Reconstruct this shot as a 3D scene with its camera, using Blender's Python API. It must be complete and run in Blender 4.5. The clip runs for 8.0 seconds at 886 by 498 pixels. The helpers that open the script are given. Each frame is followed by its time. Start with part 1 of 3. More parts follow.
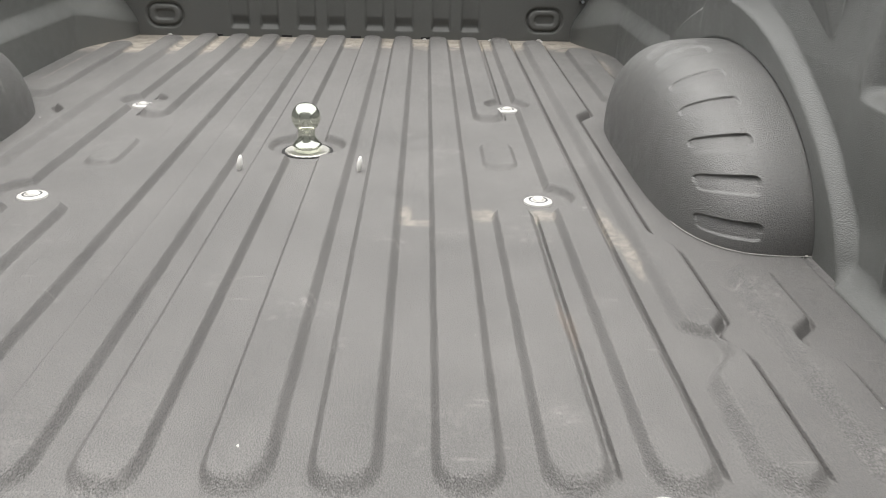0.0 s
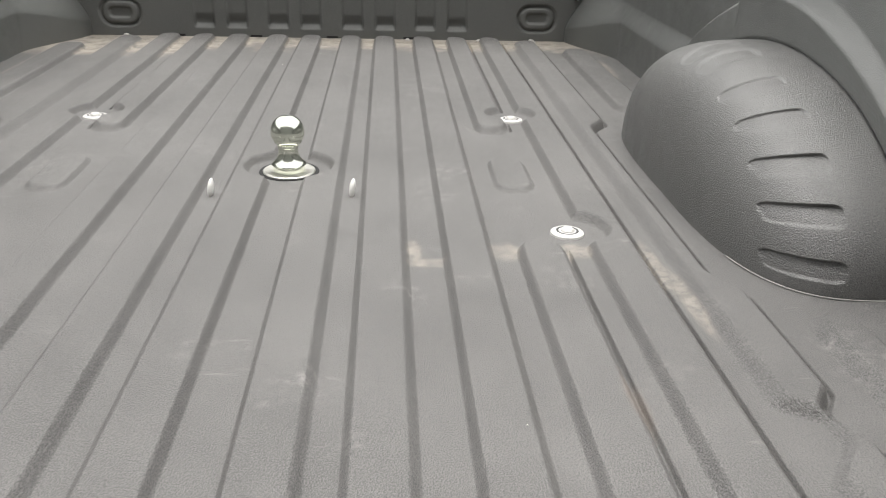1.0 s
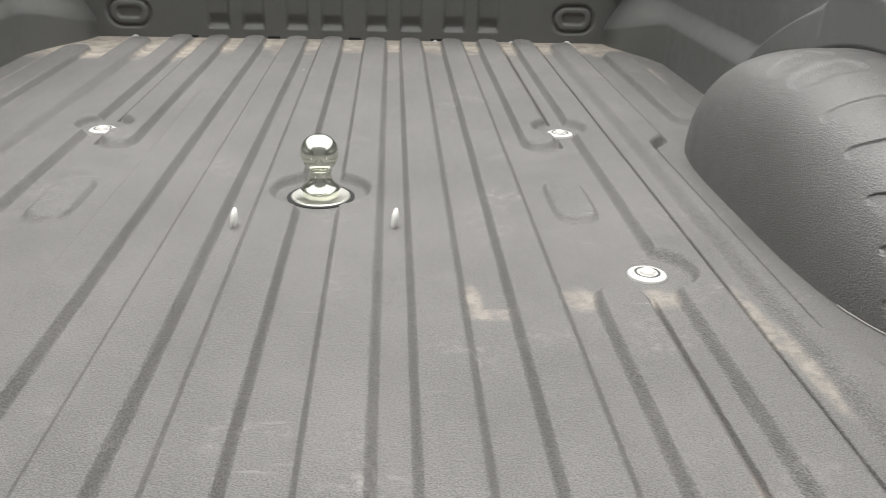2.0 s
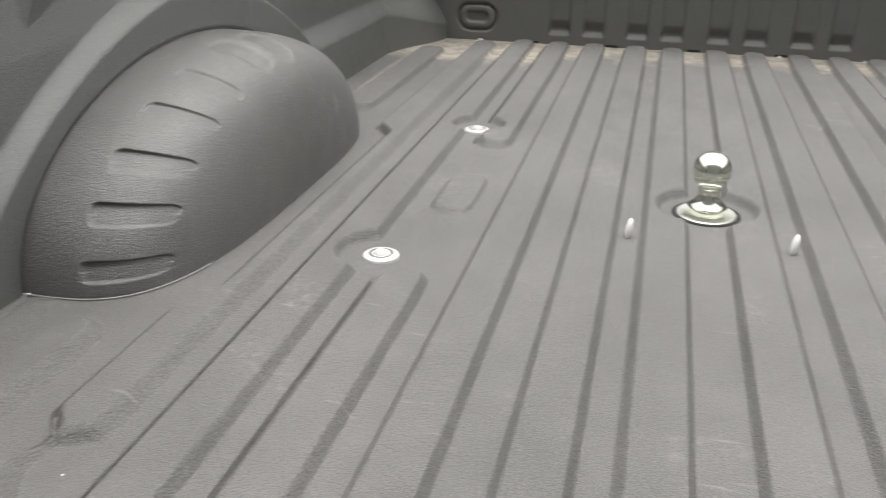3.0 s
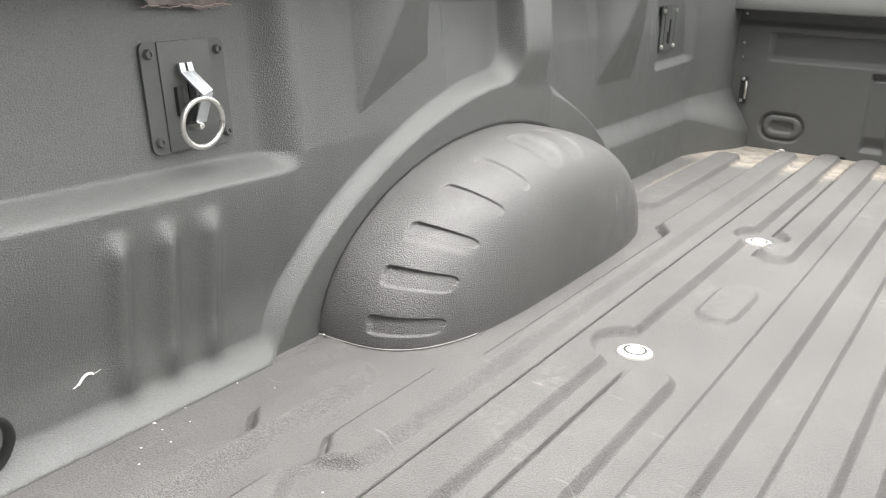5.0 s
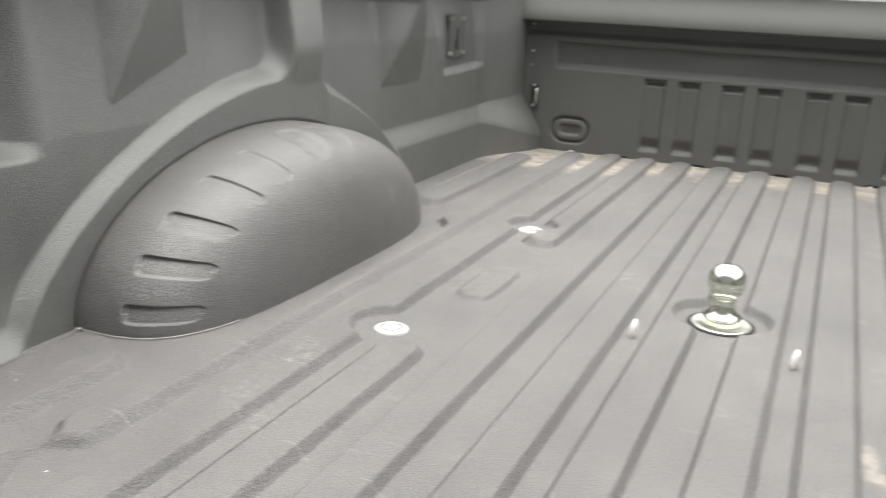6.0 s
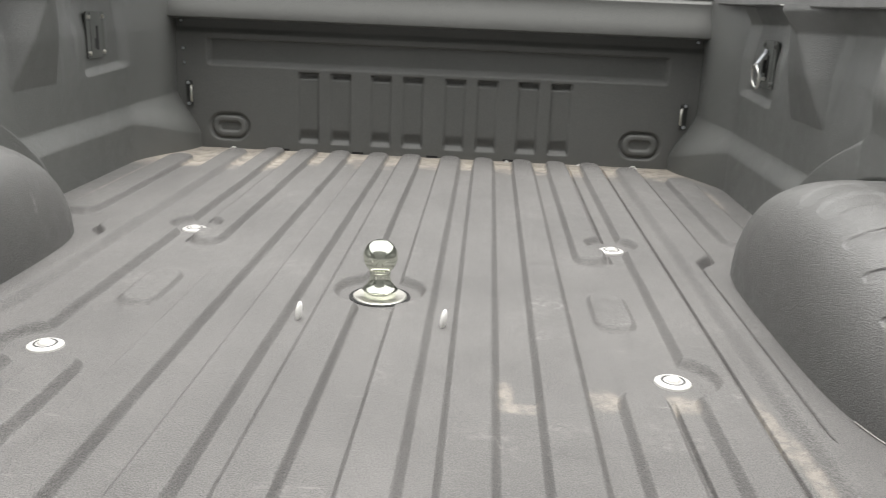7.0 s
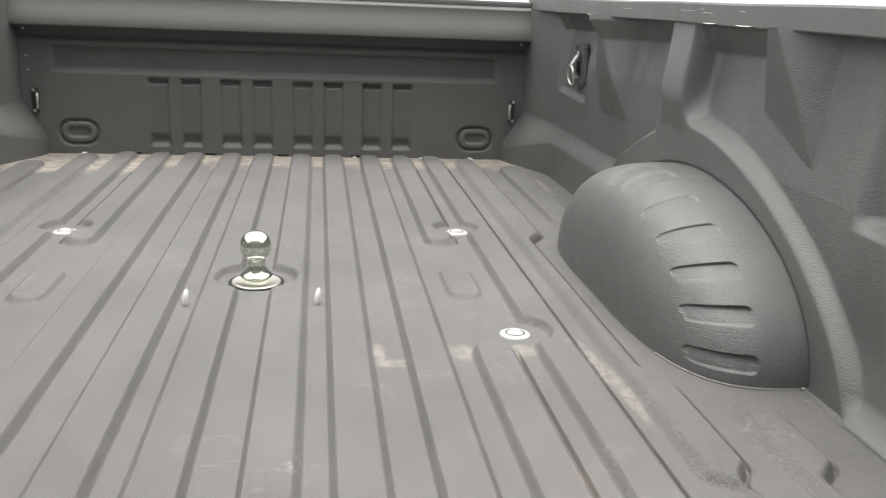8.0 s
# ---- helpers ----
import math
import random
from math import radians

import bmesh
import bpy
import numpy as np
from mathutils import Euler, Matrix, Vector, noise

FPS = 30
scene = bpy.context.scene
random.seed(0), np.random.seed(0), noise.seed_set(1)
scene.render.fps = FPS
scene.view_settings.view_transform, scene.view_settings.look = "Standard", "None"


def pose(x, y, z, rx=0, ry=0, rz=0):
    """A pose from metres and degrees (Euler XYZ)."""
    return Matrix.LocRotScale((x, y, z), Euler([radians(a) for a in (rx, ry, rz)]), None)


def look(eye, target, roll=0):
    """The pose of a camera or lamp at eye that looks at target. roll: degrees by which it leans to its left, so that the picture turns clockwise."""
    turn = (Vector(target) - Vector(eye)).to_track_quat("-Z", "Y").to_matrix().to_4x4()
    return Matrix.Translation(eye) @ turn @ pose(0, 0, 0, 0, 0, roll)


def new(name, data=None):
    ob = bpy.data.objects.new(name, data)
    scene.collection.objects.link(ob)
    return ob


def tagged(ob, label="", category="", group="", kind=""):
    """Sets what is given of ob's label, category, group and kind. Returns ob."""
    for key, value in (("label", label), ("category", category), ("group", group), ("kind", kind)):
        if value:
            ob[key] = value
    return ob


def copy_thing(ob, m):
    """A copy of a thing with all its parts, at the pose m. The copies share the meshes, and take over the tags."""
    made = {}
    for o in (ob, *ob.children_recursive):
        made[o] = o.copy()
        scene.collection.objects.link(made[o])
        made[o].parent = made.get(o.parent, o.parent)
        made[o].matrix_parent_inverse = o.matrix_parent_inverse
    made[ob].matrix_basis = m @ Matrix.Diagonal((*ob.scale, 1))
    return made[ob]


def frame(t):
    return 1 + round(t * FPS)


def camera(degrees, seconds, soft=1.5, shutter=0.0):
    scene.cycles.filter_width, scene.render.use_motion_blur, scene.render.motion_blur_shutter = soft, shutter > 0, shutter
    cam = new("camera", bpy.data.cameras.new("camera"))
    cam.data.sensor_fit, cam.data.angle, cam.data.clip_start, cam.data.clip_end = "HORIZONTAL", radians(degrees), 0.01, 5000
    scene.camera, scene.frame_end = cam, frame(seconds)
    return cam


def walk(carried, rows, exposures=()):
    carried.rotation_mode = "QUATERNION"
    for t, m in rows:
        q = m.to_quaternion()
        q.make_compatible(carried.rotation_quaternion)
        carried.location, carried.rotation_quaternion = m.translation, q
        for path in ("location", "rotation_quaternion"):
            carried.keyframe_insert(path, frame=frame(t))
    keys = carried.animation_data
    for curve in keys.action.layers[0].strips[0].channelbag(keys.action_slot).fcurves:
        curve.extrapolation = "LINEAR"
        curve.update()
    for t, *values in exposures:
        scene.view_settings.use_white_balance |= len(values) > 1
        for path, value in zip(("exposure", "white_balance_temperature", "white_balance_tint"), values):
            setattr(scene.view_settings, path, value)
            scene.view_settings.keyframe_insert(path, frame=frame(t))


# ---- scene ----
cam = camera(54.5, 8.0, soft=1.0, shutter=0.25)

PATH = [
    (0, (0.235, -1.684, 0.521), (0.283, 0.149, -0.278), 1.2),
    (0.5, (0.191, -1.549, 0.501), (0.285, 0.282, -0.296), 1.5),
    (1, (0.169, -1.442, 0.484), (0.3, 0.386, -0.317), 1.6),
    (1.2, (0.175, -1.386, 0.471), (0.318, 0.441, -0.33), 1.8),
    (2.3, (0.047, -1.248, 0.472), (0.125, 0.576, -0.343), 1.2),
    (2.5, (-0.005, -1.254, 0.47), (-0.07, 0.571, -0.346), 0.6),
    (3, (-0.099, -1.298, 0.49), (-0.534, 0.474, -0.327), 0.7),
    (3.5, (-0.13, -1.348, 0.512), (-0.86, 0.337, -0.282), 0.8),
    (4, (-0.127, -1.359, 0.531), (-1.06, 0.243, -0.218), 0.5),
    (4.2, (-0.129, -1.361, 0.533), (-1.1, 0.229, -0.195), 0.7),
    (5.3, (0.006, -1.339, 0.515), (-1.075, 0.222, -0.111), 1.7),
    (5.5, (0.044, -1.333, 0.509), (-1.051, 0.222, -0.109), 1.5),
    (6, (0.107, -1.333, 0.491), (-0.666, 0.416, -0.096), 2.6),
    (6.5, (0.145, -1.354, 0.49), (-0.226, 0.527, -0.08), 2.3),
    (7, (0.162, -1.367, 0.494), (0.08, 0.549, -0.072), 2.4),
    (7.5, (0.152, -1.447, 0.525), (0.252, 0.469, -0.041), 2.4),
    (8, (0.116, -1.569, 0.528), (0.402, 0.329, -0.032), 2.4),
]
EXPOSURES = [(0, 1.83), (1.0, 1.82), (2.5, 1.82), (3.0, 1.78), (3.5, 1.96), (4.0, 2.29), (5.5, 2.49), (6.0, 2.25), (6.5, 2.02), (7.0, 1.96), (8, 1.93)]
walk(cam, [(t, look(eye, target, roll)) for t, eye, target, roll in PATH], EXPOSURES)

# ---- light: a pale overcast sky over an open bed ----
SUN_ELEVATION, SUN_ROTATION = radians(88), radians(140)
world = bpy.data.worlds.new("overcast")
scene.world = world
world.use_nodes = True
wn, wl = world.node_tree.nodes, world.node_tree.links
sky = wn.new("ShaderNodeTexSky")
sky.sky_type, sky.sun_disc = "NISHITA", False
sky.sun_elevation, sky.sun_rotation = SUN_ELEVATION, SUN_ROTATION
sky.air_density, sky.dust_density, sky.ozone_density = 1.0, 6.0, 1.0
haze = wn.new("ShaderNodeHueSaturation")
haze.inputs["Saturation"].default_value = 0.12
wl.new(sky.outputs["Color"], haze.inputs["Color"])
cloud = wn.new("ShaderNodeMix")
cloud.data_type = "RGBA"
cloud.inputs[0].default_value = 0.8
wl.new(haze.outputs["Color"], cloud.inputs[6])
cloud.inputs[7].default_value = (5.6, 5.6, 5.5, 1)
wl.new(cloud.outputs[2], wn["Background"].inputs["Color"])
wn["Background"].inputs["Strength"].default_value = 0.088

sun = new("sun", bpy.data.lights.new("sun", "SUN"))
sun.data.energy, sun.data.angle, sun.data.color = 1.2, radians(60), (1.0, 0.98, 0.95)
sun.matrix_world = look((0.08, -0.10, 5.5), (0, 0, 0))


# ---- materials ----
def shader(name):
    m = bpy.data.materials.new(name)
    m.use_nodes = True
    return m, m.node_tree.nodes, m.node_tree.links, m.node_tree.nodes["Principled BSDF"]


def noise_node(n, l, where, scale, detail=3.0, rough=0.55):
    t = n.new("ShaderNodeTexNoise")
    t.inputs["Scale"].default_value, t.inputs["Detail"].default_value = scale, detail
    t.inputs["Roughness"].default_value = rough
    l.new(where, t.inputs["Vector"])
    return t.outputs["Fac"]


def spread(n, l, value, a, b, c=0.0, d=1.0, soft=False):
    t = n.new("ShaderNodeMapRange")
    t.interpolation_type = "SMOOTHSTEP" if soft else "LINEAR"
    l.new(value, t.inputs["Value"])
    for key, v in zip(("From Min", "From Max", "To Min", "To Max"), (a, b, c, d)):
        t.inputs[key].default_value = v
    return t.outputs["Result"]


def times(n, l, a, b, kind="MULTIPLY"):
    t = n.new("ShaderNodeMath")
    t.operation = kind
    for k, v in enumerate((a, b)):
        if isinstance(v, float):
            t.inputs[k].default_value = v
        else:
            l.new(v, t.inputs[k])
    return t.outputs[0]


def blend(n, l, fac, a, b):
    t = n.new("ShaderNodeMix")
    t.data_type = "RGBA"
    if isinstance(fac, float):
        t.inputs[0].default_value = fac
    else:
        l.new(fac, t.inputs[0])
    for k, v in ((6, a), (7, b)):
        if isinstance(v, tuple):
            t.inputs[k].default_value = (*v, 1)
        else:
            l.new(v, t.inputs[k])
    return t.outputs[2]


def place_node(n):
    return n.new("ShaderNodeNewGeometry").outputs["Position"]


def liner(name, dark, light, relief=0.5, size=1.0, rough=0.58, gloss=0.4, speck=0.5):
    """Sprayed bed coating: a fine pebbled skin with slow changes of tone."""
    m, n, l, b = shader(name)
    p = place_node(n)
    slow, mid = noise_node(n, l, p, 3.2, 4), noise_node(n, l, p, 26, 3)
    fine = spread(n, l, noise_node(n, l, p, 480 / size, 2, 0.7), 0.36, 0.64)
    tone = times(n, l, times(n, l, slow, 0.40), times(n, l, mid, 0.20), "ADD")
    tone = times(n, l, tone, times(n, l, fine, speck), "ADD")
    colour = blend(n, l, spread(n, l, tone, 0.22 + 0.28 * speck, 0.38 + 0.72 * speck), dark, light)
    l.new(colour, b.inputs["Base Color"])
    l.new(spread(n, l, mid, 0.3, 0.7, rough - 0.08, rough + 0.08), b.inputs["Roughness"])
    b.inputs["Specular IOR Level"].default_value = gloss
    # pebbled relief: rounded grains with finer grit on them
    cells = n.new("ShaderNodeTexVoronoi")
    cells.feature, cells.inputs["Scale"].default_value = "SMOOTH_F1", 300 / size
    cells.inputs["Smoothness"].default_value = 0.6
    warp = n.new("ShaderNodeVectorMath")
    warp.operation = "MULTIPLY_ADD"
    wave = n.new("ShaderNodeTexNoise")
    wave.inputs["Scale"].default_value = 160 / size
    l.new(p, wave.inputs["Vector"])
    l.new(wave.outputs["Color"], warp.inputs[0])
    warp.inputs[1].default_value = (0.004 * size,) * 3
    l.new(p, warp.inputs[2])
    l.new(warp.outputs[0], cells.inputs["Vector"])
    grain = spread(n, l, cells.outputs["Distance"], 0.0, 0.75, 1.0, 0.0)
    grit = noise_node(n, l, p, 620 / size, 3, 0.65)
    lumps = noise_node(n, l, p, 120 / size, 2, 0.5)
    pebble = spread(n, l, noise_node(n, l, p, 340 / size, 2, 0.6), 0.25, 0.75)
    high = times(n, l, times(n, l, grain, 0.35), times(n, l, grit, 0.5), "ADD")
    high = times(n, l, high, times(n, l, pebble, 1.5), "ADD")
    high = times(n, l, high, times(n, l, lumps, 0.3), "ADD")
    bump = n.new("ShaderNodeBump")
    bump.inputs["Strength"].default_value, bump.inputs["Distance"].default_value = relief, 0.0011 * size
    l.new(high, bump.inputs["Height"])
    l.new(bump.outputs["Normal"], b.inputs["Normal"])
    return m


def spot(n, l, p, x, y, rx, ry):
    """1 in the middle of an oval patch on the floor, 0 outside it."""
    s = n.new("ShaderNodeVectorMath")
    s.operation = "SUBTRACT"
    l.new(p, s.inputs[0])
    s.inputs[1].default_value = (x, y, 0)
    k = n.new("ShaderNodeVectorMath")
    k.operation = "MULTIPLY"
    l.new(s.outputs[0], k.inputs[0])
    k.inputs[1].default_value = (1 / rx, 1 / ry, 0)
    d = n.new("ShaderNodeVectorMath")
    d.operation = "LENGTH"
    l.new(k.outputs[0], d.inputs[0])
    return spread(n, l, d.outputs["Value"], 0.45, 1.0, 1.0, 0.0, True)


def floor_liner():
    m = liner("worn_floor_coating", (0.080, 0.078, 0.076), (0.192, 0.186, 0.180), 1.0, 0.70, 0.60, 0.4, 0.6)
    n, l = m.node_tree.nodes, m.node_tree.links
    b = n["Principled BSDF"]
    p = place_node(n)
    split = n.new("ShaderNodeSeparateXYZ")
    l.new(p, split.inputs[0])
    colour = b.inputs["Base Color"].links[0].from_socket
    # sparse dark pits and pale grit
    pits = spread(n, l, noise_node(n, l, p, 330, 2, 0.5), 0.68, 0.74)
    colour = blend(n, l, times(n, l, pits, 0.55), colour, (0.045, 0.044, 0.043))
    grit = spread(n, l, noise_node(n, l, p, 270, 2, 0.5), 0.69, 0.76)
    colour = blend(n, l, times(n, l, grit, 0.35), colour, (0.34, 0.33, 0.31))
    # tan dust lying in the channels, thickest against the front panel
    low = spread(n, l, split.outputs["Z"], 0.003, 0.009, 1.0, 0.0)
    ragged = noise_node(n, l, p, 9, 4, 0.6)
    reach = spread(n, l, split.outputs["X"], -0.30, -0.45, 0.0, 0.13)
    front = times(n, l, times(n, l, split.outputs["Y"], times(n, l, ragged, 0.30), "ADD"), reach, "ADD")
    front = spread(n, l, front, 1.24, 1.36, 0.0, 1.0, True)
    dust = times(n, l, times(n, l, low, front), spread(n, l, noise_node(n, l, p, 30, 4, 0.6), 0.3, 0.6, 0.16, 0.62))
    film = dust
    for x, y, rx, ry in ((0.228, -0.385, 0.045, 0.018), (0.207, -0.345, 0.014, 0.05), (0.336, -0.348, 0.03, 0.040), (0.437, -0.345, 0.04, 0.032), (0.536, -0.40, 0.014, 0.11), (0.548, -0.50, 0.014, 0.12), (-0.776, 0.80, 0.014, 0.34), (0.772, 0.89, 0.024, 0.15)):
        dust = times(n, l, dust, times(n, l, times(n, l, spot(n, l, p, x, y, rx, ry), low), 0.34), "MAXIMUM")
    dust = times(n, l, dust, spread(n, l, noise_node(n, l, p, 45, 5, 0.7), 0.36, 0.62, 0.08, 1.0))
    dust = times(n, l, dust, film, "MAXIMUM")
    colour = blend(n, l, dust, colour, (0.52, 0.46, 0.38))
    rust = times(n, l, spot(n, l, p, 0.418, -0.73, 0.016, 0.07), 0.10)
    colour = blend(n, l, rust, colour, (0.42, 0.27, 0.16))
    # pale scuffs and rubbed patches
    scuff = noise_node(n, l, p, 5.5, 5, 0.7)
    scuff = times(n, l, spread(n, l, scuff, 0.56, 0.70), spread(n, l, noise_node(n, l, p, 75, 4, 0.7), 0.48, 0.66))
    colour = blend(n, l, times(n, l, scuff, 0.38), colour, (0.42, 0.40, 0.38))
    stretch = n.new("ShaderNodeMapping")
    stretch.inputs["Scale"].default_value, stretch.inputs["Rotation"].default_value = (14, 90, 1), (0, 0, 0.5)
    l.new(p, stretch.inputs["Vector"])
    lines = spread(n, l, noise_node(n, l, stretch.outputs[0], 1.0, 2, 0.4), 0.70, 0.76)
    colour = blend(n, l, times(n, l, lines, 0.14), colour, (0.5, 0.48, 0.45))
    l.new(colour, b.inputs["Base Color"])
    return m


def metal(name, colour, rough=0.2, grain=0.05, metallic=1.0):
    m, n, l, b = shader(name)
    p = place_node(n)
    f = noise_node(n, l, p, 90, 4)
    l.new(blend(n, l, f, tuple(c * 0.85 for c in colour), colour), b.inputs["Base Color"])
    l.new(spread(n, l, f, 0.3, 0.7, max(rough - grain, 0.02), rough + grain), b.inputs["Roughness"])
    b.inputs["Metallic"].default_value = metallic
    return m


def paint(name, colour, rough=0.5, vary=0.15, scale=40):
    m, n, l, b = shader(name)
    p = place_node(n)
    f = noise_node(n, l, p, scale, 4)
    l.new(blend(n, l, spread(n, l, f, 0.3, 0.7), tuple(c * (1 - vary) for c in colour), tuple(min(c * (1 + vary), 1) for c in colour)), b.inputs["Base Color"])
    b.inputs["Roughness"].default_value = rough
    bump = n.new("ShaderNodeBump")
    bump.inputs["Strength"].default_value, bump.inputs["Distance"].default_value = 0.25, 0.001
    l.new(noise_node(n, l, p, 300, 2), bump.inputs["Height"])
    l.new(bump.outputs["Normal"], b.inputs["Normal"])
    return m


FLOOR = floor_liner()
WALL = liner("dark_wall_coating", (0.088, 0.090, 0.086), (0.144, 0.146, 0.139), 0.62, 0.68, 0.36, 1.0)
WELL = liner("wheel_well_coating", (0.072, 0.071, 0.069), (0.152, 0.149, 0.144), 0.7, 0.72, 0.38, 0.9)
FRONT = liner("front_panel_coating", (0.102, 0.104, 0.099), (0.138, 0.139, 0.133), 0.25, 0.6, 0.55, 0.35)


def scuffed(m, x, y, z, rx, ry, rz, colour):
    """A pale rubbed mark on a coating, at one place."""
    n, l = m.node_tree.nodes, m.node_tree.links
    b = n["Principled BSDF"]
    p = place_node(n)
    s = n.new("ShaderNodeVectorMath")
    s.operation = "SUBTRACT"
    l.new(p, s.inputs[0])
    s.inputs[1].default_value = (x, y, z)
    k = n.new("ShaderNodeVectorMath")
    k.operation = "MULTIPLY"
    l.new(s.outputs[0], k.inputs[0])
    k.inputs[1].default_value = (1 / rx, 1 / ry, 1 / rz)
    d = n.new("ShaderNodeVectorMath")
    d.operation = "LENGTH"
    l.new(k.outputs[0], d.inputs[0])
    fac = spread(n, l, d.outputs["Value"], 0.2, 1.0, 0.6, 0.0, True)
    fac = times(n, l, fac, spread(n, l, noise_node(n, l, p, 140, 3, 0.6), 0.35, 0.6))
    l.new(blend(n, l, fac, b.inputs["Base Color"].links[0].from_socket, colour), b.inputs["Base Color"])


scuffed(WELL, -0.632, 0.10, 0.105, 0.03, 0.010, 0.028, (0.42, 0.41, 0.39))
RAIL = liner("rail_cap_coating", (0.115, 0.115, 0.112), (0.16, 0.159, 0.155), 0.2, 0.7, 0.5, 0.45)
CHROME = metal("polished_zinc_plated_steel", (0.87, 0.90, 0.79), 0.17, 0.06)
BRIGHT = metal("bright_steel", (0.88, 0.87, 0.84), 0.32, 0.08)
ZINC = metal("zinc_plated_steel", (0.80, 0.83, 0.86), 0.45, 0.1)
PALE = paint("pale_aluminium_paint", (0.52, 0.51, 0.49), 0.4, 0.06)
WORN = metal("worn_bright_steel", (0.62, 0.61, 0.56), 0.42, 0.12)
PIN = paint("white_zinc_pin", (0.88, 0.87, 0.84), 0.25, 0.03)
BLACK = paint("black_steel_paint", (0.035, 0.036, 0.035), 0.4)
PLATE = paint("dark_grey_plate_paint", (0.105, 0.108, 0.102), 0.42, 0.08)
# near-black paint that puts the shade inside gaps and slots into the colour
HOLE_SHADE = paint("painted_hole_shade", (0.012, 0.012, 0.012), 0.8)
CHIP = paint("white_chip", (0.80, 0.78, 0.73), 0.7)
TORN = paint("torn_coating_backing", (0.23, 0.195, 0.185), 0.7, 0.35, 60)
TORN_EDGE = paint("torn_coating_edge", (0.42, 0.34, 0.31), 0.7, 0.2, 120)
SEALER = paint("pale_seam_sealer", (0.33, 0.32, 0.30), 0.6)
BLOCKER = paint("grey_blocker_paint", (0.165, 0.165, 0.16), 0.85, 0.12, 5)
ASPHALT = paint("asphalt", (0.055, 0.055, 0.055), 0.9, 0.3, 12)


# ---- mesh helpers ----
def ss(a, b, v):
    t = np.clip((v - a) / (b - a), 0, 1)
    return t * t * (3 - 2 * t)


def ramp(a, b, v):
    """A nearly straight slope from 0 to 1 with rounded ends."""
    return 0.45 * ss(a, b, v) + 0.55 * np.clip((v - a) / (b - a), 0, 1)


def sheet(name, P, material, flip=False, parent=None, label="", smooth=True, closed=False):
    """A grid of points (rows, columns, 3) as one smooth mesh."""
    rows, cols = P.shape[:2]
    idx = np.arange(rows * cols).reshape(rows, cols)
    if closed:
        idx = np.concatenate([idx, idx[:, :1]], 1)
    q = np.stack([idx[:-1, :-1], idx[:-1, 1:], idx[1:, 1:], idx[1:, :-1]], -1).reshape(-1, 4)
    if flip:
        q = q[:, ::-1]
    me = bpy.data.meshes.new(name)
    me.from_pydata(P.reshape(-1, 3).tolist(), [], q.tolist())
    me.polygons.foreach_set("use_smooth", [smooth] * len(me.polygons))
    me.materials.append(material)
    me.update()
    ob = new(name, me)
    if parent:
        ob.parent = parent
    if label:
        tagged(ob, label)
    return ob


def part(name, bm, material, parent=None, label="", smooth=False, angle=35):
    bmesh.ops.recalc_face_normals(bm, faces=bm.faces)
    me = bpy.data.meshes.new(name)
    bm.to_mesh(me)
    bm.free()
    me.materials.append(material)
    if smooth:
        me.polygons.foreach_set("use_smooth", [True] * len(me.polygons))
        me.set_sharp_from_angle(angle=radians(angle))
    ob = new(name, me)
    if parent:
        ob.parent = parent
    if label:
        tagged(ob, label)
    return ob


def box(size, at=(0, 0, 0), bevel=0.0, turn=None, bm=None, segments=2):
    own = bmesh.new()
    bmesh.ops.create_cube(own, size=1, matrix=Matrix.Diagonal((*size, 1)))
    if bevel:
        bmesh.ops.bevel(own, geom=own.edges[:], offset=bevel, segments=segments, affect="EDGES", profile=0.6)
    own.transform(Matrix.Translation(at) @ (turn or Matrix()))
    return merge(bm, own)


def merge(bm, own):
    if bm is None:
        return own
    me = bpy.data.meshes.new("joined")
    own.to_mesh(me)
    own.free()
    bm.from_mesh(me)
    bpy.data.meshes.remove(me)
    return bm


def lathe(profile, m=None, steps=40, bm=None):
    """A body of revolution about z from (radius, height) pairs."""
    own = bmesh.new()
    rings = []
    for r, z in profile:
        if r < 1e-6:
            rings.append([own.verts.new((0, 0, z))])
        else:
            rings.append([own.verts.new((r * math.cos(2 * math.pi * k / steps), r * math.sin(2 * math.pi * k / steps), z)) for k in range(steps)])
    for a, b in zip(rings, rings[1:]):
        for k in range(steps):
            j = (k + 1) % steps
            f = [a[k % len(a)], a[j % len(a)], b[j % len(b)], b[k % len(b)]]
            f = list(dict.fromkeys(f))
            if len(f) > 2:
                own.faces.new(f)
    own.transform(m or Matrix())
    return merge(bm, own)


def tube(points, radius, closed=False, steps=10, bm=None, flat=1.0):
    """A rod along a line of points."""
    own = bmesh.new()
    pts = [Vector(p) for p in points]
    n = len(pts)
    rings = []
    side = None
    for k, p in enumerate(pts):
        a, b = (pts[(k - 1) % n], pts[(k + 1) % n]) if closed else (pts[max(k - 1, 0)], pts[min(k + 1, n - 1)])
        d = (b - a).normalized()
        if side is None:
            side = d.orthogonal().normalized()
        side = (side - d * side.dot(d)).normalized()
        up = d.cross(side)
        rings.append([own.verts.new(p + radius * (math.cos(2 * math.pi * j / steps) * side + flat * math.sin(2 * math.pi * j / steps) * up)) for j in range(steps)])
    for k in range(n if closed else n - 1):
        a, b = rings[k], rings[(k + 1) % n]
        for j in range(steps):
            own.faces.new([a[j], a[(j + 1) % steps], b[(j + 1) % steps], b[j]])
    if not closed:
        own.faces.new(rings[0])
        own.faces.new(rings[-1])
    return merge(bm, own)


def empty(name, x, y, z):
    ob = new(name)
    ob.location = (x, y, z)
    ob.empty_display_size = 0.02
    return ob


